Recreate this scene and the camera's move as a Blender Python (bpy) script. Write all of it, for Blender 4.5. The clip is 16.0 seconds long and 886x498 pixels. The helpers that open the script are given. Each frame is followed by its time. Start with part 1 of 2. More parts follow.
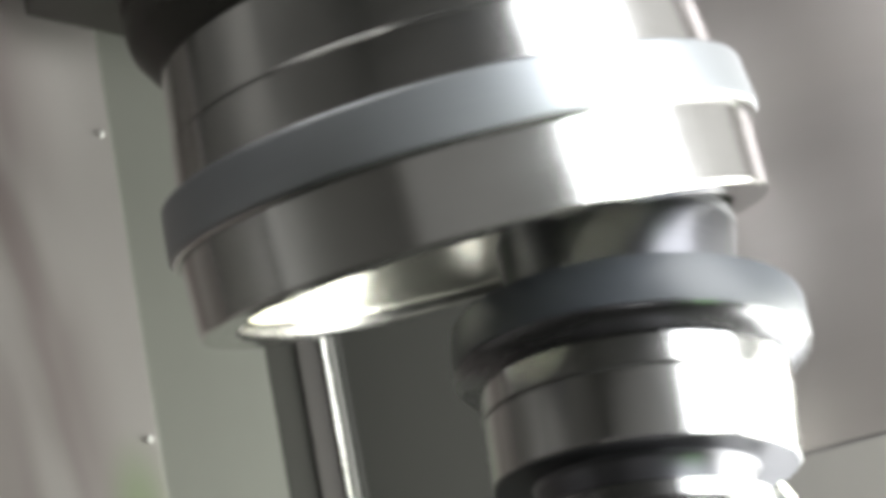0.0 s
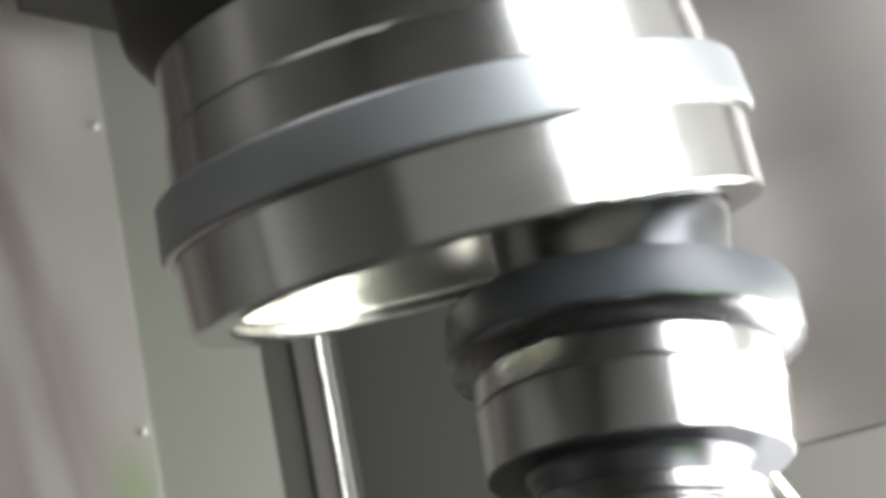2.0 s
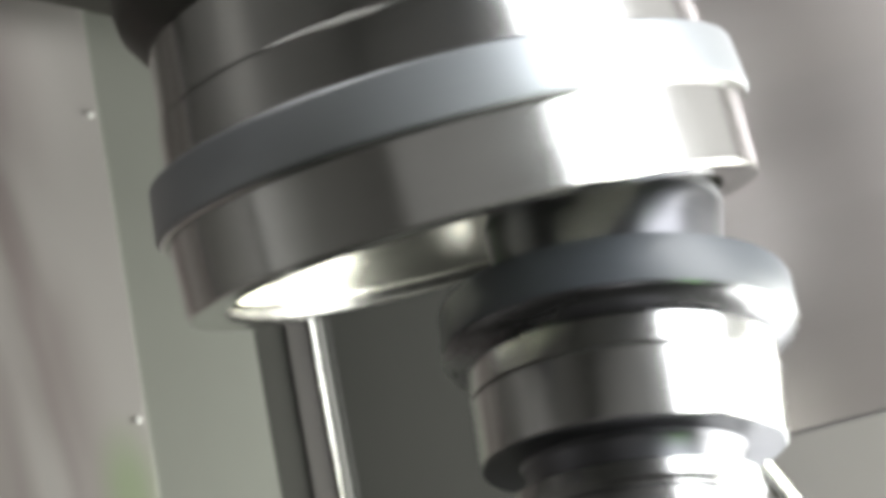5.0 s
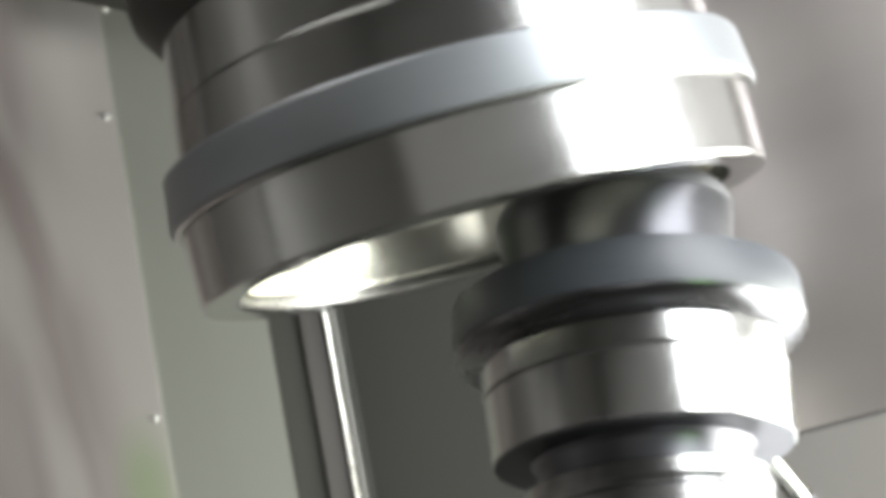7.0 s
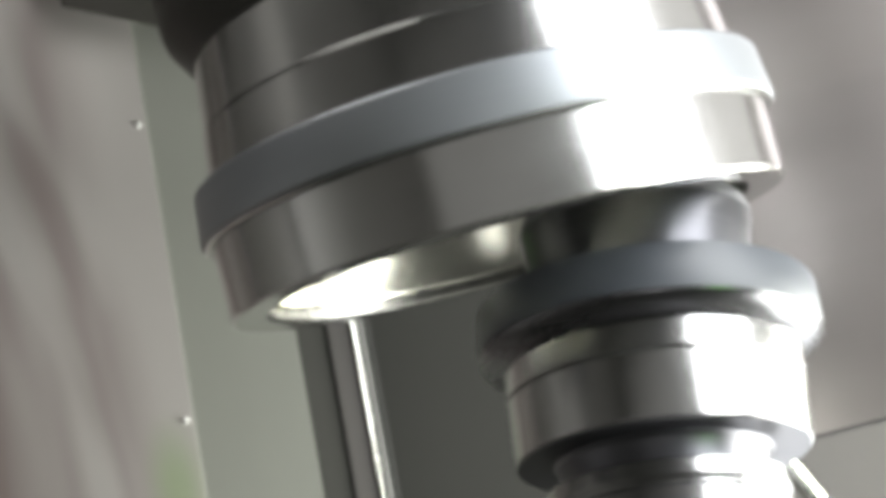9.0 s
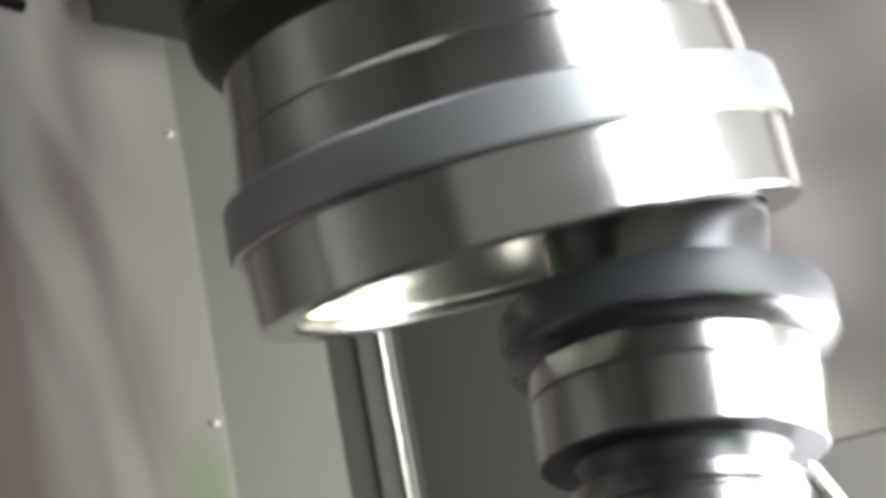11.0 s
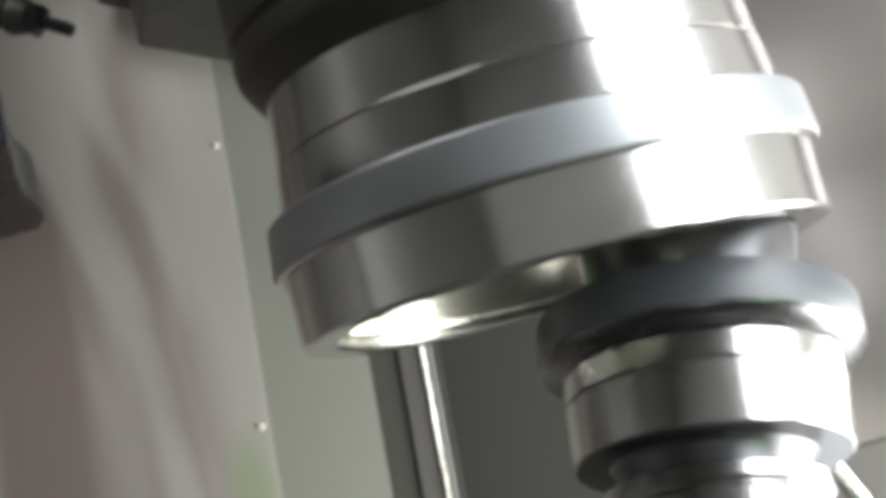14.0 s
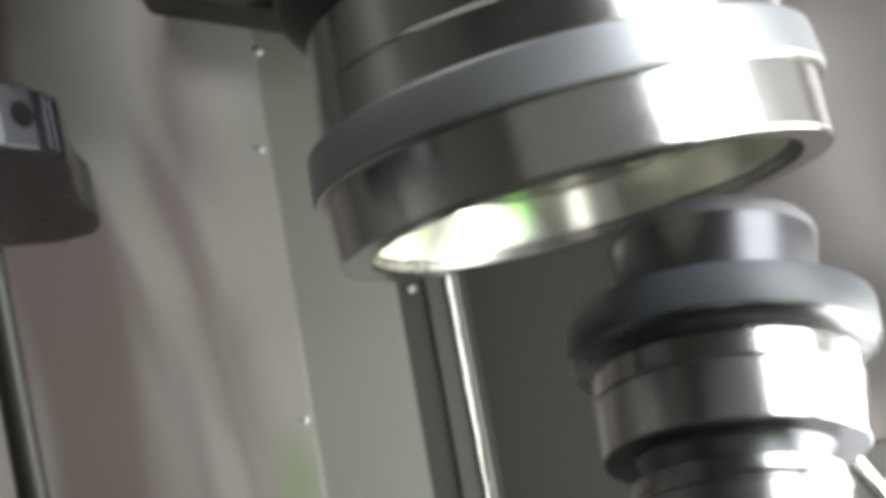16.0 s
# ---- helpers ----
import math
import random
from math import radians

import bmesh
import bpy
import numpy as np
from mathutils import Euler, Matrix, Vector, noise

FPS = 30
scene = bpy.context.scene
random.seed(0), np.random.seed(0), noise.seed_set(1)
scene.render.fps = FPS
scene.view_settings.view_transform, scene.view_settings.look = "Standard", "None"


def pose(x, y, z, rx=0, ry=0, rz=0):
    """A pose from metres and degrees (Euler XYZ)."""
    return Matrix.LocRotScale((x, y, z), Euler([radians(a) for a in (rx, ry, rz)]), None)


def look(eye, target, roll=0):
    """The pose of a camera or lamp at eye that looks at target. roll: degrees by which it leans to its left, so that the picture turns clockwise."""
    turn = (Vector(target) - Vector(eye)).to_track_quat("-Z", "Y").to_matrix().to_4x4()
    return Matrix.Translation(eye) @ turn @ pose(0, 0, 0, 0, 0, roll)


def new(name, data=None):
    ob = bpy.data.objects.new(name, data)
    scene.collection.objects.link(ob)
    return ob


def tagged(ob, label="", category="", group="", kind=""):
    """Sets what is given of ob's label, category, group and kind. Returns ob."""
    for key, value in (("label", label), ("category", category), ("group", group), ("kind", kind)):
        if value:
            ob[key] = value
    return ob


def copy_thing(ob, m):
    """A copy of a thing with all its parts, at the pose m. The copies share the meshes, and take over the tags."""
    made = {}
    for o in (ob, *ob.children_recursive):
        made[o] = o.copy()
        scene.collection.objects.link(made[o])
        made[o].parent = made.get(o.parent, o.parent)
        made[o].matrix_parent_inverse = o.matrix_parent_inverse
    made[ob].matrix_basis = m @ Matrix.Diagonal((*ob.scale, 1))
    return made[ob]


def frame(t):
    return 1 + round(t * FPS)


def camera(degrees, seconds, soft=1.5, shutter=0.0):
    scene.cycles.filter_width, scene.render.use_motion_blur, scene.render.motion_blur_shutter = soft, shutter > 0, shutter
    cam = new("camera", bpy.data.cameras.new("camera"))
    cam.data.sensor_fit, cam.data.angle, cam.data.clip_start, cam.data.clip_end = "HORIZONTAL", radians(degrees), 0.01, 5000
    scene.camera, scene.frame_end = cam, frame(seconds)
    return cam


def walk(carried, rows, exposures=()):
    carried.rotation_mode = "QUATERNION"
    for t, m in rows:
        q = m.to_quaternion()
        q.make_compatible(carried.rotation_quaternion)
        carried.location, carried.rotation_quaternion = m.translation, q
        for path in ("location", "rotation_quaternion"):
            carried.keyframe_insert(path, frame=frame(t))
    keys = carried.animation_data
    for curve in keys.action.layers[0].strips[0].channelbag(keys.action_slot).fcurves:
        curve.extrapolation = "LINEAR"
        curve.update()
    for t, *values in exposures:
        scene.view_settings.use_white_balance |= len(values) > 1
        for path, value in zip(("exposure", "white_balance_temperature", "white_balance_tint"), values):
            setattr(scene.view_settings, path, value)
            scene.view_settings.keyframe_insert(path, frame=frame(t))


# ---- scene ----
cam = camera(31.3, 16.0, soft=6.5)
walk(cam, [
    (0.0, pose(-0.0042, 0.1114, 0.0128, 100.465, 14.170, -2.530)),
    (0.5, pose(-0.0042, 0.1107, 0.0121, 100.423, 14.143, -2.583)),
    (1.0, pose(-0.0040, 0.1110, 0.0118, 100.352, 14.126, -2.616)),
    (1.5, pose(-0.0039, 0.1116, 0.0117, 100.283, 14.170, -2.658)),
    (2.0, pose(-0.0038, 0.1122, 0.0113, 100.232, 14.173, -2.699)),
    (2.5, pose(-0.0040, 0.1122, 0.0110, 100.164, 14.117, -2.765)),
    (3.0, pose(-0.0036, 0.1121, 0.0112, 100.052, 14.132, -2.795)),
    (3.5, pose(-0.0034, 0.1123, 0.0114, 99.946, 14.183, -2.837)),
    (4.0, pose(-0.0041, 0.1122, 0.0117, 99.834, 14.192, -2.942)),
    (6.5, pose(-0.0039, 0.1043, 0.0104, 99.778, 14.165, -2.613)),
    (7.0, pose(-0.0030, 0.1010, 0.0106, 99.824, 14.165, -2.316)),
    (7.5, pose(-0.0038, 0.0970, 0.0098, 99.945, 14.121, -2.118)),
    (8.0, pose(-0.0045, 0.0927, 0.0091, 100.051, 14.063, -1.923)),
    (8.5, pose(-0.0045, 0.0883, 0.0089, 100.114, 14.025, -1.684)),
    (9.0, pose(-0.0040, 0.0834, 0.0086, 100.196, 14.011, -1.406)),
    (11.5, pose(-0.0047, 0.0618, 0.0048, 100.735, 13.850, -0.204)),
    (12.0, pose(-0.0048, 0.0565, 0.0053, 100.754, 13.893, 0.027)),
    (12.5, pose(-0.0046, 0.0521, 0.0046, 100.859, 13.836, 0.283)),
    (13.0, pose(-0.0041, 0.0477, 0.0039, 100.959, 13.804, 0.569)),
    (13.5, pose(-0.0040, 0.0432, 0.0033, 101.052, 13.784, 0.823)),
    (14.0, pose(-0.0053, 0.0372, 0.0033, 101.105, 13.773, 0.992)),
    (14.5, pose(-0.0049, 0.0313, 0.0036, 101.136, 13.738, 1.237)),
    (15.0, pose(-0.0008, 0.0202, 0.0016, 101.209, 13.548, 1.893)),
    (15.5, pose(0.0007, 0.0103, 0.0006, 101.239, 13.507, 2.342)),
    (16.0, pose(0.0002, 0.0001, -0.0000, 101.237, 13.497, 2.664)),
], exposures=[(0.0, 0.15), (2.0, 0.19), (4.0, 0.22), (12.0, 0.22), (14.0, 0.18), (14.8, 0.16), (15.5, 0.04), (16.0, -0.03)])

# ---- light ----
world = bpy.data.worlds.new("world")
scene.world = world
world.use_nodes = True
world.node_tree.nodes["Background"].inputs[0].default_value = (0.75, 0.8, 0.9, 1)
world.node_tree.nodes["Background"].inputs[1].default_value = 0.05


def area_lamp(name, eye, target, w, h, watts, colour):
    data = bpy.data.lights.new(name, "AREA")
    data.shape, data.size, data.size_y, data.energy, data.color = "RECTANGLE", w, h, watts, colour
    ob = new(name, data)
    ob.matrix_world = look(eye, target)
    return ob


area_lamp("work_light", (0.4425, 0.4675, 0.32), (0.114, 0.624, 0.32), 0.33, 0.47, 5.9, (0.97, 0.99, 1.0))
area_lamp("side_work_light", (0.50, 0.79, -0.19), (0.10, 0.72, -0.19), 0.42, 0.54, 10.0, (0.98, 0.99, 0.92))
# Added fill with no known source, brightens the ring's right side
area_lamp("ring_fill_light", (0.56, 0.80, 0.34), (0.10, 0.80, 0.30), 0.44, 0.42, 0.50, (1.0, 0.98, 0.94))
# Overhead fill added to lift the left back wall, no lamp known there
area_lamp("wall_fill_light", (-0.28, 0.60, 0.725), (-0.18, 1.10, 0.28), 0.50, 0.26, 2.1, (1.0, 0.99, 0.95))
# Unseen fill added so the flange's underside turns white on the right
area_lamp("underside_fill_light", (0.31, 1.02, -0.16), (0.16, 0.72, 0.07), 0.26, 0.18, 0.55, (0.97, 0.99, 1.0))
area_lamp("front_inspection_light", (0.05, -0.56, -0.20), (0.08, 0.90, 0.18), 0.24, 0.10, 0.40, (1.0, 0.99, 0.95))
# Wide added fill from behind the camera, lifts walls and dark steel
area_lamp("front_fill_light", (0.20, -0.57, 0.12), (0.15, 0.9, 0.12), 1.6, 1.1, 0.95, (1.0, 0.99, 0.97))


# ---- materials ----
def mat(name, base, rough=0.5, metal=0.0, var=0.15, scale=30.0, bump=0.0, stretch=(1, 1, 1), rvar=0.1, second=None):
    m = bpy.data.materials.new(name)
    m.use_nodes = True
    nt = m.node_tree
    b = nt.nodes["Principled BSDF"]
    co = nt.nodes.new("ShaderNodeTexCoord")
    mp = nt.nodes.new("ShaderNodeMapping")
    mp.inputs["Scale"].default_value = stretch
    nt.links.new(co.outputs["Object"], mp.inputs["Vector"])
    n1 = nt.nodes.new("ShaderNodeTexNoise")
    n1.inputs["Scale"].default_value, n1.inputs["Detail"].default_value = scale, 5
    n2 = nt.nodes.new("ShaderNodeTexNoise")
    n2.inputs["Scale"].default_value, n2.inputs["Detail"].default_value = scale / 9, 3
    nt.links.new(mp.outputs[0], n1.inputs["Vector"])
    nt.links.new(co.outputs["Object"], n2.inputs["Vector"])
    mul = nt.nodes.new("ShaderNodeMath")
    mul.operation = "MULTIPLY_ADD"
    mul.inputs[1].default_value = 0.5
    half = nt.nodes.new("ShaderNodeMath")
    half.operation = "MULTIPLY"
    half.inputs[1].default_value = 0.5
    nt.links.new(n2.outputs["Fac"], half.inputs[0])
    nt.links.new(n1.outputs["Fac"], mul.inputs[0])
    nt.links.new(half.outputs[0], mul.inputs[2])
    ramp = nt.nodes.new("ShaderNodeValToRGB")
    ramp.color_ramp.elements[0].position, ramp.color_ramp.elements[1].position = 0.3, 0.7
    lo = second or tuple(c * (1 - var) for c in base)
    ramp.color_ramp.elements[0].color = (*lo, 1)
    ramp.color_ramp.elements[1].color = (*[min(1, c * (1 + var)) for c in base], 1)
    nt.links.new(mul.outputs[0], ramp.inputs[0])
    nt.links.new(ramp.outputs[0], b.inputs["Base Color"])
    mr = nt.nodes.new("ShaderNodeMapRange")
    mr.inputs["From Min"].default_value, mr.inputs["From Max"].default_value = 0.3, 0.7
    mr.inputs["To Min"].default_value, mr.inputs["To Max"].default_value = max(0.03, rough - rvar), min(1, rough + rvar)
    nt.links.new(mul.outputs[0], mr.inputs["Value"])
    nt.links.new(mr.outputs[0], b.inputs["Roughness"])
    b.inputs["Metallic"].default_value = metal
    if bump:
        bp = nt.nodes.new("ShaderNodeBump")
        bp.inputs["Strength"].default_value, bp.inputs["Distance"].default_value = bump, 0.001
        nt.links.new(n1.outputs["Fac"], bp.inputs["Height"])
        nt.links.new(bp.outputs[0], b.inputs["Normal"])
    return m


GROUND = mat("ground_steel", (0.555, 0.555, 0.55), 0.20, 1.0, 0.05, 220, 0.03, (0.15, 0.15, 6), 0.04)
SATIN = mat("satin_steel", (0.315, 0.33, 0.35), 0.42, 0.7, 0.05, 220, 0.03, (0.15, 0.15, 6), 0.04)
FACEPLATE = mat("chuck_face_steel", (0.36, 0.36, 0.34), 0.24, 1.0, 0.1, 90, 0.0, (1, 1, 1), 0.05)
BORE = mat("ground_bore", (0.84, 0.84, 0.75), 0.22, 1.0, 0.01, 20, 0.0, (1, 1, 1), 0.004)
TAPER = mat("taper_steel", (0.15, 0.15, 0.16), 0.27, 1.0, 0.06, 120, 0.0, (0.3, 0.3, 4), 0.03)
NOSE = mat("nose_steel", (0.34, 0.34, 0.34), 0.24, 1.0, 0.06, 120, 0.0, (0.3, 0.3, 4), 0.03)
WHEEL = mat("abrasive", (0.13, 0.13, 0.14), 0.55, 0.2, 0.2, 900, 0.15)
DARKSTEEL = mat("dark_steel", (0.14, 0.14, 0.155), 0.36, 0.95, 0.12, 120, 0.0, (0.3, 0.3, 4), 0.05)
FLANGE = mat("flange_steel", (0.056, 0.062, 0.073), 0.45, 0.0, 0.08, 150, 0.02, (0.3, 0.3, 4), 0.05)
CASTING = mat("dark_housing", (0.032, 0.030, 0.026), 0.45, 0.2, 0.3, 40, 0.05)
SHEET = mat("galvanised_sheet", (0.31, 0.32, 0.285), 0.45, 0.15, 0.12, 8, 0.0, (1, 1, 0.2), 0.06)
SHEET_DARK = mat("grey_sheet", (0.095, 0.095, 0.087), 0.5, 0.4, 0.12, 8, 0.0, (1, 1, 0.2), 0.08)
BRUSHED = mat("brushed_sheet", (0.272, 0.249, 0.244), 0.29, 0.9, 0.03, 40, 0.0, (0.03, 1, 1.5), 0.012)
STAINLESS = mat("stainless_sheet", (0.49, 0.47, 0.45), 0.42, 0.2, 0.08, 14, 0.35, (1, 1, 0.12), 0.06)
nt = STAINLESS.node_tree
# Brown reflections painted into the sheet's colour as streaks, fading towards the seam
reflection_co = nt.nodes.new("ShaderNodeTexCoord")
brown_reflection_map = nt.nodes.new("ShaderNodeMapping")
brown_reflection_map.inputs["Rotation"].default_value = (0, radians(-24), 0)
brown_reflection_map.inputs["Scale"].default_value = (10, 1, 2.4)
brown_reflection_noise = nt.nodes.new("ShaderNodeTexNoise")
brown_reflection_noise.inputs["Scale"].default_value, brown_reflection_noise.inputs["Detail"].default_value, brown_reflection_noise.inputs["Distortion"].default_value = 1.3, 2, 0.6
brown_reflection_ramp = nt.nodes.new("ShaderNodeValToRGB")
brown_reflection_ramp.color_ramp.interpolation = "EASE"
brown_reflection_ramp.color_ramp.elements[0].position, brown_reflection_ramp.color_ramp.elements[1].position = 0.36, 0.64
brown_reflection_ramp.color_ramp.elements[0].color = (0.52, 0.445, 0.45, 1)
brown_reflection_ramp.color_ramp.elements[1].color = (1, 1, 1, 1)
brown_reflection_mix = nt.nodes.new("ShaderNodeMixRGB")
brown_reflection_mix.blend_type = "MULTIPLY"
brown_reflection_mix.inputs[0].default_value = 1
nt.links.new(reflection_co.outputs["Object"], brown_reflection_map.inputs["Vector"])
nt.links.new(brown_reflection_map.outputs[0], brown_reflection_noise.inputs["Vector"])
nt.links.new(brown_reflection_noise.outputs["Fac"], brown_reflection_ramp.inputs[0])
shader = nt.nodes["Principled BSDF"]
nt.links.new(shader.inputs["Base Color"].links[0].from_socket, brown_reflection_mix.inputs[1])
nt.links.new(brown_reflection_ramp.outputs[0], brown_reflection_mix.inputs[2])
reflection_x = nt.nodes.new("ShaderNodeSeparateXYZ")
nt.links.new(reflection_co.outputs["Object"], reflection_x.inputs[0])
brown_reflection_fade = nt.nodes.new("ShaderNodeMapRange")
brown_reflection_fade.interpolation_type = "SMOOTHSTEP"
brown_reflection_fade.inputs["From Min"].default_value, brown_reflection_fade.inputs["From Max"].default_value = -0.125, -0.185
nt.links.new(reflection_x.outputs["X"], brown_reflection_fade.inputs["Value"])
nt.links.new(brown_reflection_fade.outputs[0], brown_reflection_mix.inputs[0])
# Soft green ellipse: a reflection painted into the sheet's colour
green_reflection_map = nt.nodes.new("ShaderNodeMapping")
green_reflection_map.inputs["Location"].default_value = (0.134 / 0.022, 0, -0.076 / 0.05)
green_reflection_map.inputs["Scale"].default_value = (1 / 0.022, 0, 1 / 0.05)
green_reflection_ball = nt.nodes.new("ShaderNodeVectorMath")
green_reflection_ball.operation = "LENGTH"
green_reflection_fade = nt.nodes.new("ShaderNodeMapRange")
green_reflection_fade.interpolation_type = "SMOOTHSTEP"
green_reflection_fade.inputs["From Min"].default_value, green_reflection_fade.inputs["From Max"].default_value = 1.15, 0.1
green_reflection_fade.inputs["To Max"].default_value = 0.6
green_reflection_mix = nt.nodes.new("ShaderNodeMixRGB")
green_reflection_mix.inputs[2].default_value = (0.27, 0.38, 0.17, 1)
nt.links.new(reflection_co.outputs["Object"], green_reflection_map.inputs["Vector"])
nt.links.new(green_reflection_map.outputs[0], green_reflection_ball.inputs[0])
nt.links.new(green_reflection_ball.outputs["Value"], green_reflection_fade.inputs["Value"])
nt.links.new(green_reflection_fade.outputs[0], green_reflection_mix.inputs[0])
nt.links.new(brown_reflection_mix.outputs[0], green_reflection_mix.inputs[1])
nt.links.new(green_reflection_mix.outputs[0], shader.inputs["Base Color"])
BROWN = mat("brown_paint", (0.105, 0.098, 0.080), 0.6, 0.0, 0.25, 6)
BLACK = mat("black_oxide", (0.022, 0.022, 0.027), 0.27, 0.6, 0.25, 60, 0.03)
# Glow added only to put a green reflection into the bore
GREEN_GLOW = mat("green_glow", (0.05, 0.2, 0.03), 0.3)
GREEN_GLOW.node_tree.nodes["Principled BSDF"].inputs["Emission Color"].default_value = (0.30, 1.0, 0.10, 1)
GREEN_GLOW.node_tree.nodes["Principled BSDF"].inputs["Emission Strength"].default_value = 3.0
SCREW = mat("zinc_screw", (0.8, 0.8, 0.75), 0.2, 1.0, 0.05, 90)
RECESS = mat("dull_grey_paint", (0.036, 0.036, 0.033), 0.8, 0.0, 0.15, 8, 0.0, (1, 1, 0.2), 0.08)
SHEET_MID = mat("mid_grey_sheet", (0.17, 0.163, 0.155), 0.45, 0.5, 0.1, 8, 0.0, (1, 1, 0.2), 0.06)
# Near-white, so the screw heads carry their glint in the colour
GLINT_WHITE = mat("glint_white", (0.93, 0.93, 0.90), 0.35, 0.1, 0.05, 90)
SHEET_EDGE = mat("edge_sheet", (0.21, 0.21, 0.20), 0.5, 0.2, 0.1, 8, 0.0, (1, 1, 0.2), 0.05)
HOLE_SHADE = mat("hole_shade", (0.006, 0.006, 0.006), 0.9, 0.0, 0.2, 60)
WHEELBODY = mat("wheel_steel", (0.085, 0.085, 0.094), 0.31, 0.85, 0.12, 120, 0.0, (0.3, 0.3, 4), 0.04)
# Pale tone holding the highlight along the sheet's seam
SEAM_LIGHT = mat("seam_light", (0.34, 0.35, 0.31), 0.5, 0.0, 0.2, 60)
for dull in (RECESS, HOLE_SHADE):
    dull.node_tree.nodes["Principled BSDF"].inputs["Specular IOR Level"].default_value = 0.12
# Near-black for the seal, also painting the shade in grooves and sockets
SHADOWGAP = mat("seal_and_gap_black", (0.03, 0.03, 0.028), 0.7, 0.0, 0.2, 60)


# ---- builders ----
def part(name, bm, material, parent=None, label=""):
    me = bpy.data.meshes.new(name)
    bm.normal_update()
    bm.to_mesh(me)
    bm.free()
    ob = new(name, me)
    me.materials.append(material)
    if parent:
        ob.parent = parent
    if label:
        tagged(ob, label)
    return ob


def lathe(profile, seg=160, closed=True):
    """Turned part round z from (radius, height) pairs, smooth but for the corners between them."""
    bm = bmesh.new()
    rings = []
    for r, z in profile:
        rings.append([bm.verts.new((r * math.cos(2 * math.pi * k / seg), r * math.sin(2 * math.pi * k / seg), z)) for k in range(seg)])
    n = len(rings)
    for i in range(n if closed else n - 1):
        a, b = rings[i], rings[(i + 1) % n]
        for k in range(seg):
            f = bm.faces.new((a[k], a[(k + 1) % seg], b[(k + 1) % seg], b[k]))
            f.smooth = True
    bmesh.ops.recalc_face_normals(bm, faces=bm.faces)
    for e in bm.edges:
        if len(e.link_faces) == 2 and e.calc_face_angle() > radians(22):
            e.smooth = False
    return bm


def bevelled(profile, c=0.0008):
    """Cuts the corners of a closed turned profile."""
    out = []
    n = len(profile)
    for i in range(n):
        p, q, s = Vector(profile[i - 1]), Vector(profile[i]), Vector(profile[(i + 1) % n])
        for o in (p, s):
            d = o - q
            out.append(tuple(q + d * min(0.3, c / d.length)))
    return out


def box(x0, x1, y0, y1, z0, z1, bev=0.002):
    bm = bmesh.new()
    bmesh.ops.create_cube(bm, size=1, matrix=Matrix.Translation(((x0 + x1) / 2, (y0 + y1) / 2, (z0 + z1) / 2)) @ Matrix.Diagonal((x1 - x0, y1 - y0, z1 - z0, 1)))
    if bev:
        bmesh.ops.bevel(bm, geom=bm.edges[:], offset=bev, segments=2, profile=0.5, affect="EDGES")
    return bm


# ---- enclosure ----
LEAN = 0.058  # the wall's folded edges lean a little against the spindle


def shear(bm, k=LEAN):
    for v in bm.verts:
        v.co.x += k * v.co.z
    return bm


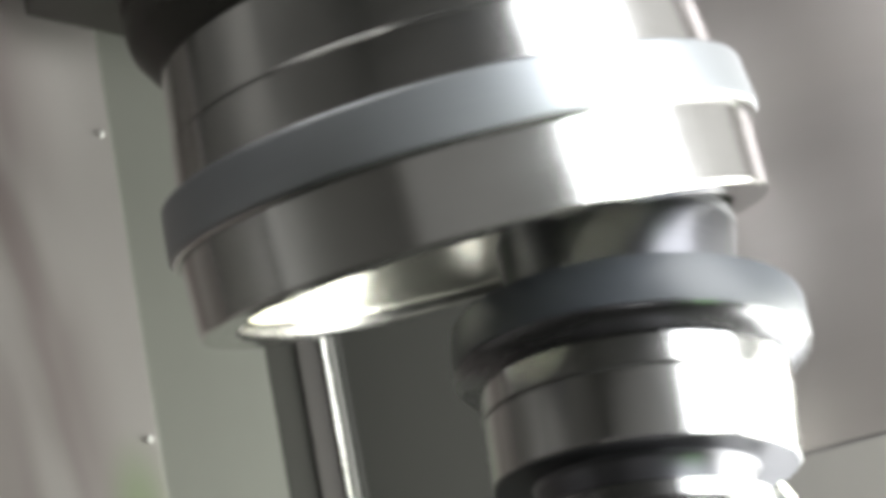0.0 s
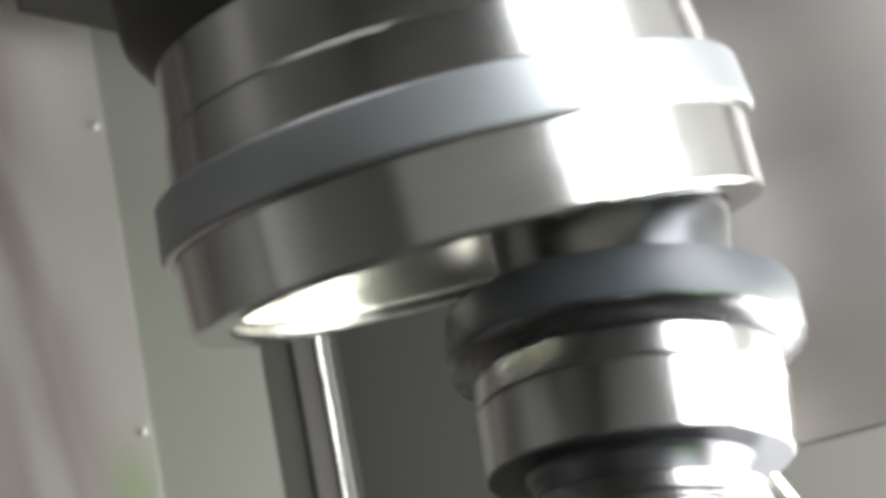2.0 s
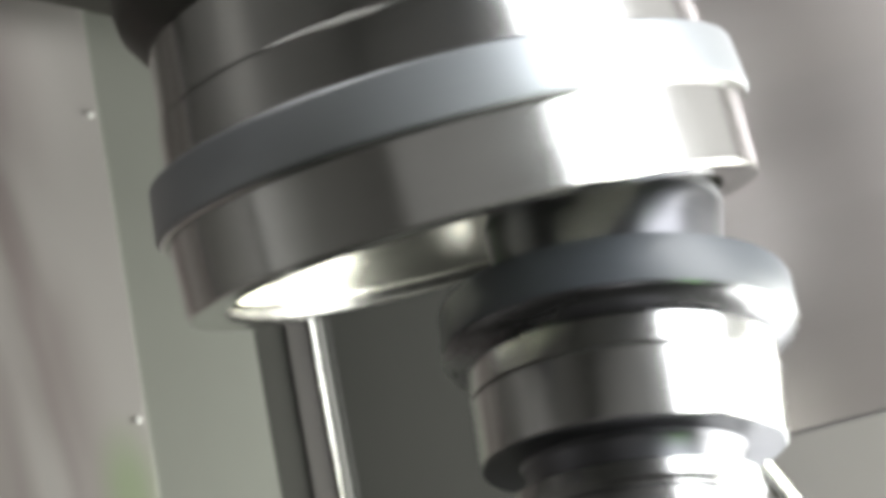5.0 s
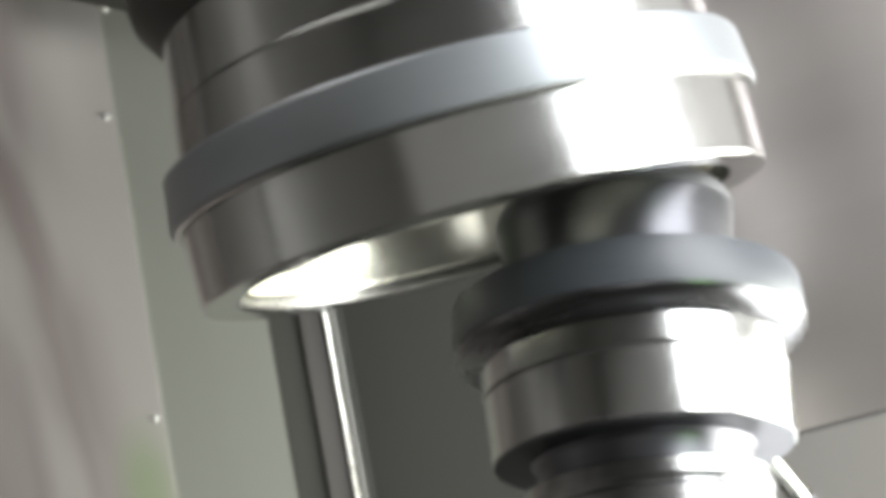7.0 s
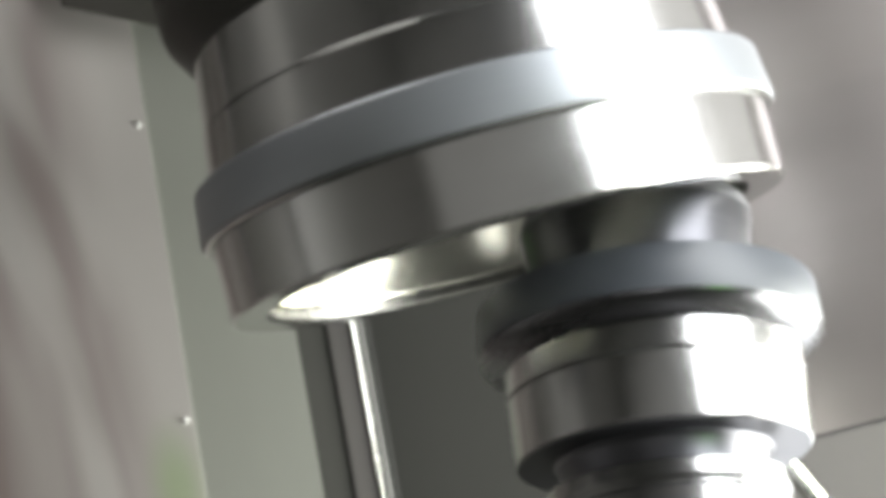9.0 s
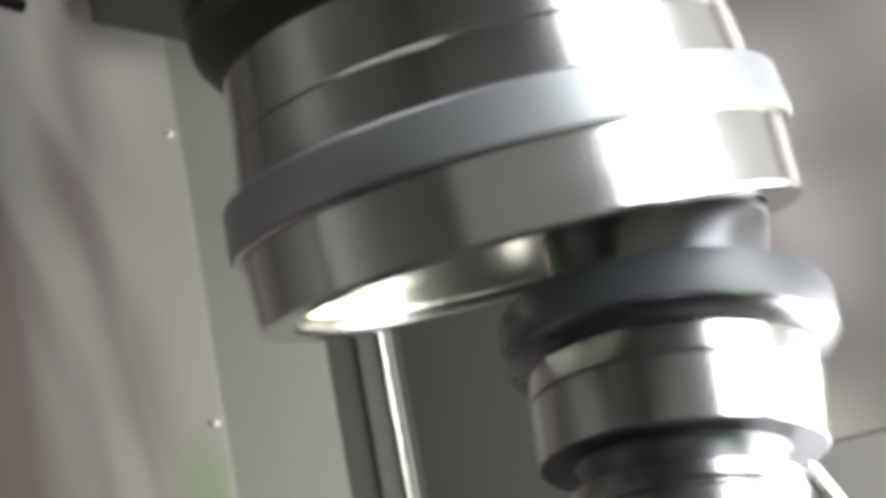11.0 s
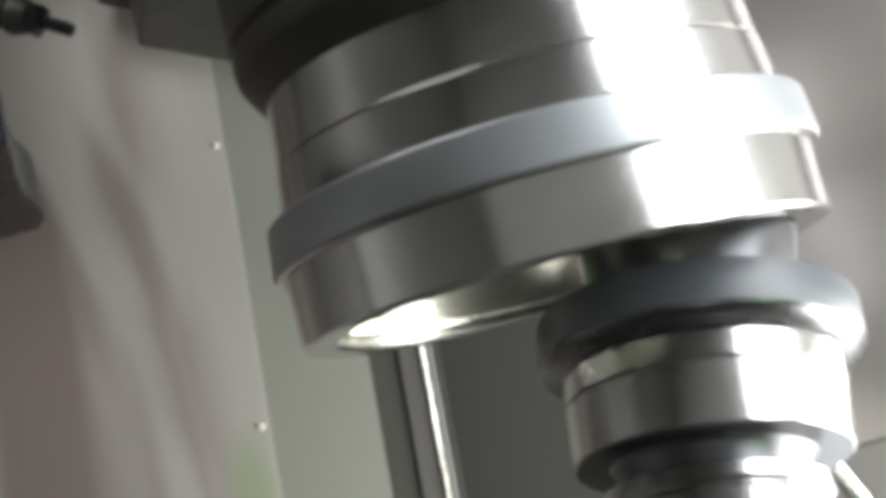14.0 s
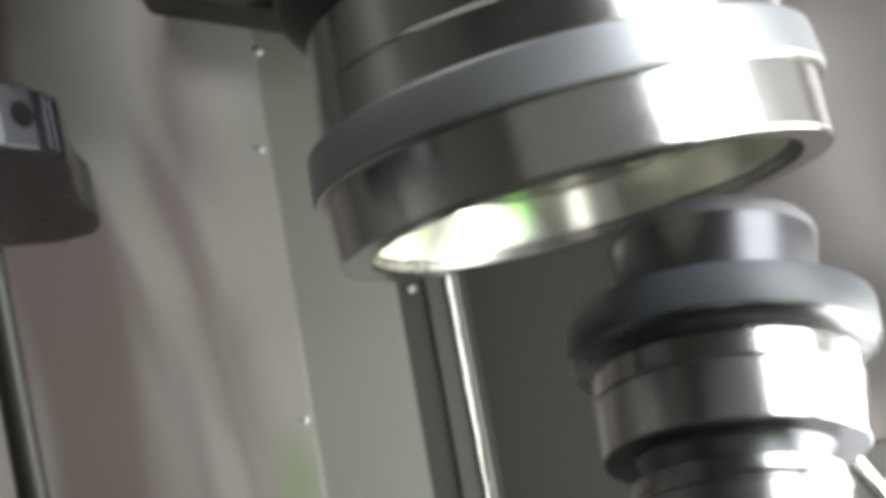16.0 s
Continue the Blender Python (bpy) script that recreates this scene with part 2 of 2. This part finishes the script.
def enclosure():
    tagged(part("wall_back", shear(box(-0.135, -0.0491, 1.10, 1.12, -0.6, 0.75, 0)), SHEET), "pale matt galvanised sheet-metal back wall", "wall", kind="structure")
    tagged(part("wall_stainless", shear(box(-0.62, -0.123, 1.0985, 1.117, -0.6, 0.75, 0.0006)), STAINLESS), "stainless sheet screwed to the back wall, brown and green reflections painted in", "wall", kind="structure")
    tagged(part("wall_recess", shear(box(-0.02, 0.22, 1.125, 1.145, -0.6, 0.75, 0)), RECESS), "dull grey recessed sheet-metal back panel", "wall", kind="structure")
    hinge = Matrix.Translation((0.17, 1.097, 0)) @ pose(0, 0, 0, 0, 0, -17)
    prof = [(0.0, 0.0105), (0.0, 0.190)] + [(-0.000103 * k * k, 0.194 + 0.0065 * k) for k in range(0, 7)] + [(-0.105, 0.75)]
    bm = bmesh.new()
    rows = []
    for y, z in prof:
        rows.append([bm.verts.new((x, yy, z)) for x, yy in ((0, y), (0.9, y), (0.9, y + 0.02), (0, y + 0.02))])
    for a, b in zip(rows, rows[1:]):
        for k in range(4):
            bm.faces.new((a[k], a[(k + 1) % 4], b[(k + 1) % 4], b[k])).smooth = k in (0, 2)
    bm.faces.new(rows[0])
    bm.faces.new(rows[-1])
    bmesh.ops.recalc_face_normals(bm, faces=bm.faces)
    for e in bm.edges:
        if len(e.link_faces) == 2 and e.calc_face_angle() > radians(30):
            e.smooth = False
    tagged(part("wall_right", bm, BRUSHED), "brushed stainless panel, bent outwards towards the roof", "wall", kind="structure").matrix_world = hinge
    tagged(part("wall_right_lower", box(0, 0.9, 0.001, 0.02, -0.6, 0.0095, 0.0012), SHEET_MID), "brushed stainless lower panel under a seam", "wall", kind="structure").matrix_world = hinge
    # Unseen faces added to close the box and shape what the steel reflects
    tagged(part("wall_side", box(-0.68, -0.66, -0.6, 1.12, -0.6, 0.75, 0), SHEET_MID), "unseen grey side wall, toned for reflections in the steel", "wall", kind="structure")
    tagged(part("ceiling", box(-0.68, 1.1, -0.6, 1.12, 0.75, 0.77, 0), SHEET_DARK), "grey sheet-metal machine roof", "ceiling", kind="structure")
    tagged(part("floor", box(-0.68, 1.1, -0.6, 1.12, -0.62, -0.6, 0), SHEET_DARK), "grey sheet-metal machine floor", "floor", kind="structure")
    tagged(part("wall_front", box(-0.68, 1.1, -0.62, -0.6, -0.6, 0.75, 0), BROWN), "unseen olive-brown machine front, toned for reflections in the steel", "wall", kind="structure")
    tagged(part("wall_far_side", box(1.1, 1.12, -0.6, 1.12, -0.6, 0.75, 0), SHEET), "sheet-metal side wall", "wall", kind="structure")


enclosure()


# ---- upper spindle and ring ----
UX, UY, UZ = 0.0765, 0.7984, 0.1554
TILT = (2.36, -0.97, 0)  # the head stands a little out of plumb


def prism(plan, z0, z1, bev=0.0015):
    """Upright block over a plan outline."""
    bm = bmesh.new()
    lo = [bm.verts.new((x, y, z0)) for x, y in plan]
    hi = [bm.verts.new((x, y, z1)) for x, y in plan]
    bm.faces.new(lo[::-1])
    bm.faces.new(hi)
    for i in range(len(plan)):
        j = (i + 1) % len(plan)
        bm.faces.new((lo[i], lo[j], hi[j], hi[i]))
    bmesh.ops.recalc_face_normals(bm, faces=bm.faces)
    if bev:
        bmesh.ops.bevel(bm, geom=bm.edges[:], offset=bev, segments=2, profile=0.5, affect="EDGES")
    return bm


def upper():
    head = tagged(new("spindle_head"), "steel work spindle with a satin clamping collar, facing down", "machine spindle")
    part("clamping_collar", lathe([(0.118, 0.0352), (0.1338, 0.0352), (0.1350, 0.0364), (0.1354, 0.0380), (0.1334, 0.0582), (0.1328, 0.0592), (0.1316, 0.0598), (0.118, 0.0598)]), SATIN, head, "satin grey steel collar")
    part("collar_chamfer", lathe([(0.1308, 0.0338), (0.1321, 0.0338), (0.1339, 0.0350), (0.1308, 0.0350)]), GROUND, head, "polished lower edge of the collar")
    part("chuck_body", lathe(bevelled([(0.10, 0.0600), (0.1252, 0.0600), (0.1226, 0.0850), (0.10, 0.0850)], 0.0003)), GROUND, head)
    part("chuck_adapter", lathe(bevelled([(0.10, 0.0862), (0.1216, 0.0862), (0.1190, 0.1180), (0.10, 0.1180)], 0.0003)), GROUND, head)
    # Dark ring put in the gap as its shade
    part("groove_shade_ring", lathe([(0.10, 0.0850), (0.1206, 0.0850), (0.1206, 0.0862), (0.10, 0.0862)]), SHADOWGAP, head, "dark ring standing in for shade between chuck and adapter")
    part("spindle_flange", lathe(bevelled([(0.09, 0.1182), (0.1196, 0.1182), (0.1290, 0.1330), (0.1300, 0.1390), (0.1300, 0.1440), (0.1270, 0.1450), (0.1270, 0.1490), (0.1300, 0.1500), (0.1300, 0.32), (0.09, 0.32)], 0.001)), CASTING, head, "dark housing flange")
    part("chuck_face", lathe([(0.0, 0.044), (0.05, 0.044), (0.055, 0.040), (0.100, 0.034), (0.118, 0.036), (0.118, 0.06), (0.0, 0.06)], closed=False), FACEPLATE, head, "dull steel chuck face")
    part("housing_block", prism([(-0.196, 0.193), (-0.147, 0.280), (-0.05, 0.280), (-0.05, 0.05), (-0.165, 0.05)], 0.233, 0.50), CASTING, head, "dark cast housing block")
    # Unseen blocks added to darken the wall's upper left by shadow and reflection
    part("shade_block", prism([(-0.52, 0.135), (-0.278, 0.135), (-0.278, 0.185), (-0.52, 0.185)], 0.288, 0.50, 0.006), CASTING, head, "unseen dark block added to shade the wall")
    part("shade_block_bridge", prism([(-0.300, 0.12), (-0.12, 0.12), (-0.12, 0.20), (-0.300, 0.20)], 0.43, 0.495, 0.004), CASTING, head)
    ring = tagged(new("workpiece_ring"), "bright ground steel bearing ring clamped under the spindle", "steel ring")
    part("ring_outside", lathe([(0.1136, 0.0004), (0.1142, 0.0), (0.1290, 0.0), (0.1301, 0.0012), (0.1305, 0.0335), (0.1298, 0.0344), (0.118, 0.0344), (0.118, 0.0004)]), GROUND, ring)
    part("bore_lip", lathe([(0.1135, 0.0006), (0.1126, 0.0016), (0.1118, 0.0058), (0.1108, 0.0064), (0.117, 0.0064), (0.117, 0.0006)]), FACEPLATE, ring, "grey turned lip below the bore")
    part("bore", lathe([(0.1108, 0.0066), (0.1102, 0.0074), (0.1062, 0.0300), (0.1052, 0.0312), (0.1052, 0.0344), (0.117, 0.0344), (0.117, 0.0066)]), BORE, ring, "bright ground tapered bore")
    return head, ring


head, ring = upper()


# ---- lower grinding spindle ----
def lower():
    sp = tagged(new("grinding_spindle"), "tilted grinding spindle with a stepped steel wheel arbor", "grinding spindle")
    part("wheel_body", lathe([(0.0, 0.0352), (0.0536, 0.0352), (0.0490, 0.0), (0.0, 0.0)], closed=False), WHEELBODY, sp, "dark wheel body")
    part("abrasive_rim", lathe([(0.03, 0.0470), (0.0440, 0.0470), (0.0478, 0.0462), (0.0508, 0.0445), (0.0528, 0.0420), (0.0538, 0.0390), (0.0539, 0.0354), (0.03, 0.0354)]), WHEEL, sp, "pale grey abrasive rim")
    part("wheel_flange", lathe([(0.02, 0.0), (0.0748, 0.0), (0.0764, -0.0006), (0.0771, -0.0022), (0.0776, -0.0195), (0.0772, -0.0210), (0.02, -0.0210)]), FLANGE, sp, "dull dark grey flange")
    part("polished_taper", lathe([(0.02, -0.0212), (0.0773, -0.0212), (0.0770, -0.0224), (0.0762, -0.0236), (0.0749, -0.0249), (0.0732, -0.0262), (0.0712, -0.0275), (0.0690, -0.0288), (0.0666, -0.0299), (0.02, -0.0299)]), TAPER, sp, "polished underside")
    part("arbor_body", lathe(bevelled([(0.02, -0.0301), (0.0668, -0.0301), (0.0668, -0.0422), (0.0655, -0.0424), (0.0655, -0.0434), (0.0667, -0.0436), (0.0650, -0.0715), (0.02, -0.0715)], 0.0003)), GROUND, sp)
    # Groove's shade, painted as a near-black ring
    part("groove_shade_ring", lathe([(0.06, -0.0424), (0.0662, -0.0424), (0.0662, -0.0434), (0.06, -0.0434)]), SHADOWGAP, sp, "dark ring standing in for the groove's shade")
    # Underside and neck: their dark reflections put into a darker steel colour
    part("underside_shade", lathe([(0.045, -0.0717), (0.0642, -0.0717), (0.0640, -0.0723), (0.045, -0.0723)]), DARKSTEEL, sp, "dark plate painting the underside's shade")
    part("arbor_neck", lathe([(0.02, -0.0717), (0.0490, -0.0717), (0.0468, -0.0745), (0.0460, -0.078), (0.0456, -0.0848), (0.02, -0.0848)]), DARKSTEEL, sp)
    part("spindle_nose", lathe(bevelled([(0.02, -0.0850), (0.0527, -0.0850), (0.0532, -0.0925), (0.0513, -0.0935), (0.0513, -0.0955), (0.0532, -0.0965), (0.0532, -0.126), (0.077, -0.131), (0.077, -0.39), (0.02, -0.39)], 0.0006)), NOSE, sp)
    z = Vector((0.18261, 0.22846, 1)).normalized()
    x = Vector((1, 0, 0))
    x = (x - z * x.dot(z)).normalized()
    y = z.cross(x)
    m = Matrix((x, y, z)).transposed().to_4x4()
    m.translation = Vector((0.1271, 0.7943, 0.0852))
    sp.matrix_world = m
    return sp


lower()


# ---- things on the back wall ----
def post():
    p = tagged(new("corner_post"), "folded sheet-metal corner post, light and shade of its folds painted in greys", "metal post")
    # One folded sheet; each face's light and shade set by its own grey
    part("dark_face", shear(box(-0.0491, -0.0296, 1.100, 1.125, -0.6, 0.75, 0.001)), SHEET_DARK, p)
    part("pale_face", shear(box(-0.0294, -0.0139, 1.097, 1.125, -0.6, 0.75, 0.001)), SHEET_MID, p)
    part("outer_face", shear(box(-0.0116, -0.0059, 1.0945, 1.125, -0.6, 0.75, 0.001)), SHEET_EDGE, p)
    # Bright metal strip added as the fold's highlight
    part("edge_highlight", shear(box(-0.0137, -0.0117, 1.094, 1.125, -0.6, 0.75, 0.0008)), SCREW, p, "bright strip standing in for the edge's highlight")
    # Thin pale strip added as the highlight on the sheet's edge
    part("seam_highlight", shear(box(-0.1229, -0.1217, 1.0986, 1.0998, -0.6, 0.75, 0.0004)), SEAM_LIGHT, p, "thin pale strip painted as the seam's edge highlight")
    part("seal_and_gap_black", shear(box(-0.0057, -0.0015, 1.105, 1.125, -0.6, 0.75, 0.001)), SHADOWGAP, p, "black rubber seal")


post()


def screw(x, y, z):
    ob = tagged(new("screw"), "small button-head screw in the sheet wall, its glint painted white", "screw", group="wall screws")
    bm = lathe([(0.0, 0.0014), (0.0011, 0.0013), (0.0019, 0.0008), (0.0023, 0.0001), (0.0023, -0.002), (0.0, -0.002)], 20, closed=False)
    part("screw_head", bm, GLINT_WHITE, ob)
    # Flat dark hexagon stands in for the shade inside the socket
    bm = lathe([(0.0, 0.0015), (0.0007, 0.0015), (0.0007, 0.0010), (0.0, 0.0010)], 6, closed=False)
    part("socket_shade", bm, SHADOWGAP, ob)
    ob.matrix_world = pose(x, y, z, 90, 0, 0)
    return ob


first = screw(-0.1100, 1.0975, 0.3144)
for x, z, y in ((-0.1212, 0.1170, 1.0975), (-0.0964, 0.3867, 1.0985), (-0.0285, 0.1893, 1.0985)):
    copy_thing(first, pose(x, y, z, 90, 0, 0))


def nozzle_pipe():
    ob = tagged(new("coolant_pipe"), "slim polished coolant pipe beside the grinding spindle", "pipe")
    d = (Vector((0.1947, 0.8497, -0.0223)) - Vector((0.1808, 0.8444, 0.0053))).normalized()
    bm = lathe(bevelled([(0.0025, 0.0), (0.0045, 0.0), (0.0045, 0.25), (0.0025, 0.25)], 0.0006), 32)
    part("tube", bm, SCREW, ob)
    part("sleeve", lathe(bevelled([(0.004, 0.04), (0.0062, 0.04), (0.0062, 0.075), (0.004, 0.075)], 0.0006), 32), DARKSTEEL, ob)
    m = d.to_track_quat("Z", "Y").to_matrix().to_4x4()
    m.translation = Vector((0.1808, 0.8444, 0.0053)) - d * 0.010
    ob.matrix_world = m


nozzle_pipe()


def tool_block():
    """The dark clamp block on its stalk that comes into view beside the stainless sheet."""
    ob = tagged(new("tool_clamp"), "black oxide tool clamp with a drilled side and grooved edge", "tool clamp")
    plan = [(-0.0095, -0.0357), (0.0007, -0.0258), (0.0099, -0.0114), (0.015, 0.0098), (0.0135, 0.0233), (0.0054, 0.0581), (0.002, 0.0841), (0.0014, 0.1089), (-0.0013, 0.1261), (-0.0077, 0.1395), (-0.0257, 0.142), (-0.0488, 0.1244), (-0.0612, 0.1114)]
    bm = bmesh.new()
    lo = [bm.verts.new((x, y, 0)) for x, y in plan]
    hi = [bm.verts.new((x, y, 0.0275)) for x, y in plan]
    n = len(plan)
    bm.faces.new(lo[::-1])
    bm.faces.new(hi)
    for i in range(n):
        bm.faces.new((lo[i], lo[(i + 1) % n], hi[(i + 1) % n], hi[i]))
    bmesh.ops.recalc_face_normals(bm, faces=bm.faces)
    bmesh.ops.bevel(bm, geom=[e for e in bm.edges if abs(e.verts[0].co.z - e.verts[1].co.z) < 1e-5], offset=0.001, segments=2, profile=0.5, affect="EDGES")
    part("clamp_body", bm, BLACK, ob)
    # Nearly flush black disc, painted for the shade inside the drilled hole
    hole = part("hole_shade_disc", lathe([(0.0, 0.0002), (0.0050, 0.0002), (0.0054, 0.0004), (0.0058, 0.0002), (0.0058, -0.004), (0.0, -0.004)], 28, closed=False), HOLE_SHADE, ob, "black disc painted as the drilled hole's shade")
    hole.matrix_local = pose(0.0066, -0.0167, 0.0146, 90, 0, 57.4)
    stud = part("set_screw", lathe(bevelled([(0.0, 0.0), (0.0028, 0.0), (0.0028, 0.004), (0.0, 0.004)], 0.0006), 20), SCREW, ob, "bright set screw in the top")
    stud.matrix_local = pose(0.0015, -0.004, 0.0275)
    for a, b in ((0.55, 0.0), (0.30, 0.0008)):
        rib = part("milled_edge", box(-0.0010, 0.0010, -0.0004, 0.0004, 0.002, 0.0255, 0.0003), DARKSTEEL, ob, "worn machined edge")
        rib.matrix_local = pose(0.0099 + 0.0051 * (1 - a), -0.0114 + 0.0212 * (1 - a), 0, 0, 0, 76)
    stalk = lathe(bevelled([(0.004, -0.55), (0.007, -0.55), (0.007, 0.0), (0.004, 0.0)], 0.001), 32)
    st = part("stalk", stalk, CASTING, ob)
    st.matrix_local = pose(-0.0450, 0.08, 0)
    ob.matrix_world = pose(-0.1573, 0.62, 0.196)


tool_block()


def hose():
    ob = tagged(new("coolant_hose"), "dark jointed coolant hose with a worn metal fitting", "hose")
    z = 0.0
    for k in range(9):
        name = "hose_segment"
        b = lathe(bevelled([(0.006, z), (0.0095, z), (0.0125, z + 0.008), (0.0125, z + 0.013), (0.006, z + 0.015)], 0.0008), 28)
        part(name, b, CASTING, ob)
        z += 0.0155
    part("fitting", lathe(bevelled([(0.002, -0.028), (0.0045, -0.028), (0.0045, -0.008), (0.0105, -0.007), (0.0105, -0.0005), (0.004, -0.0005)], 0.0006), 6), BLACK, ob, "worn dark hexagon fitting")
    m = Vector((-0.55, 0.1, 0.35)).normalized().to_track_quat("Z", "Y").to_matrix().to_4x4()
    m.translation = HOSE_AT
    ob.matrix_world = m
    return ob


HOSE_AT = Vector((-0.1840, 0.9331, 0.3690))
head_hose = hose()
hose_on_head = pose(UX - 0.0063, UY - 0.008, UZ - 0.0413, *TILT).inverted() @ head_hose.matrix_world


def roof_beam():
    ob = tagged(new("roof_beam"), "dark oily steel beam under the machine roof", "beam")
    part("beam", box(-0.05, 0.22, -0.02, 0.03, 0.0, 0.10, 0.004), CASTING, ob)
    part("flange_lip", box(-0.05, 0.22, -0.026, -0.0205, 0.0, 0.012, 0.001), CASTING, ob)
    ob.matrix_world = pose(-0.12, 1.05, 0.407, 0, 23, 0)


roof_beam()


# Unseen glowing panel on a stand, added as the bore's green source
def green_glow_panel():
    ob = tagged(new("green_glow_panel"), "unseen glowing green panel added for the bore's reflection", "display")
    part("panel_housing", box(-0.11, 0.11, -0.09, 0.09, -0.03, 0.0, 0.004), BLACK, ob)
    part("glow_face", box(-0.095, 0.095, -0.075, 0.075, 0.001, 0.003, 0.0005), GREEN_GLOW, ob, "glowing green face of the added panel")
    m = look((0.62, 0.11, -0.05), (0.046, 0.902, 0.173)) @ pose(0, 0, 0, 180, 0, 0)
    ob.matrix_world = m
    pole = part("pole", lathe(bevelled([(0.006, -0.6), (0.011, -0.6), (0.011, -0.10), (0.006, -0.10)], 0.001), 24), BLACK, ob)
    stand = m.inverted() @ pose(0.633, 0.092, 0)
    pole.matrix_local = stand
    foot = part("foot_plate", lathe(bevelled([(0.011, -0.6), (0.07, -0.6), (0.07, -0.592), (0.011, -0.592)], 0.001), 40), BLACK, ob)
    foot.matrix_local = stand


green_glow_panel()


def motions():
    rows = [(0.0, -0.0049, -0.0322), (0.5, -0.0046, -0.0331), (1.0, -0.0050, -0.0341), (1.5, -0.0048, -0.0350), (2.0, -0.0050, -0.0356), (2.5, -0.0050, -0.0364), (3.0, -0.0050, -0.0372), (3.5, -0.0051, -0.0382), (4.0, -0.0053, -0.0392), (4.6, -0.0045, -0.0400), (5.3, -0.0029, -0.0275), (6.0, -0.0028, -0.0262), (6.5, -0.0028, -0.0272), (7.0, -0.0027, -0.0280), (7.5, -0.0030, -0.0287), (8.0, -0.0032, -0.0294), (8.5, -0.0030, -0.0303), (9.0, -0.0030, -0.0310), (11.5, -0.0039, -0.0353), (12.0, -0.0039, -0.0358), (12.5, -0.0038, -0.0367), (13.0, -0.0036, -0.0374), (13.5, -0.0040, -0.0383), (14.0, -0.0041, -0.0390), (14.5, -0.0039, -0.0394), (14.8, -0.0020, -0.0392), (14.9, -0.0015, -0.0388), (15.0, -0.0012, -0.0292), (15.1, -0.0012, -0.0285), (15.2, -0.0012, -0.0280), (15.3, -0.0012, -0.0230), (15.4, 0.0002, -0.0006), (15.5, 0.0000, 0.0000), (16.0, 0.0000, 0.0000)]
    drift = ((0.0, 0.0014, 0.0085, 0.0010), (9.0, -0.0014, 0.0015, 0.0), (14.85, -0.0041, -0.0082, -0.0007), (15.0, -0.0012, -0.0030, -0.0002), (15.4, 0.0, 0.0, 0.0), (16.0, 0.0, 0.0, 0.0))
    path = []
    for t, dx, dz in rows:
        w = min(1.0, -dz / 0.026)
        ex, ey, ez = (float(np.interp(t, [d[0] for d in drift], [d[k] for d in drift])) for k in (1, 2, 3))
        path.append((t, pose(UX + dx + 0.0012 * w + ex, UY + ey, UZ + dz - 0.0012 * w + ez, *TILT)))
    for ob, base in ((head, Matrix()), (ring, Matrix()), (head_hose, hose_on_head)):
        walk(ob, [(t, m @ base) for t, m in path])


motions()
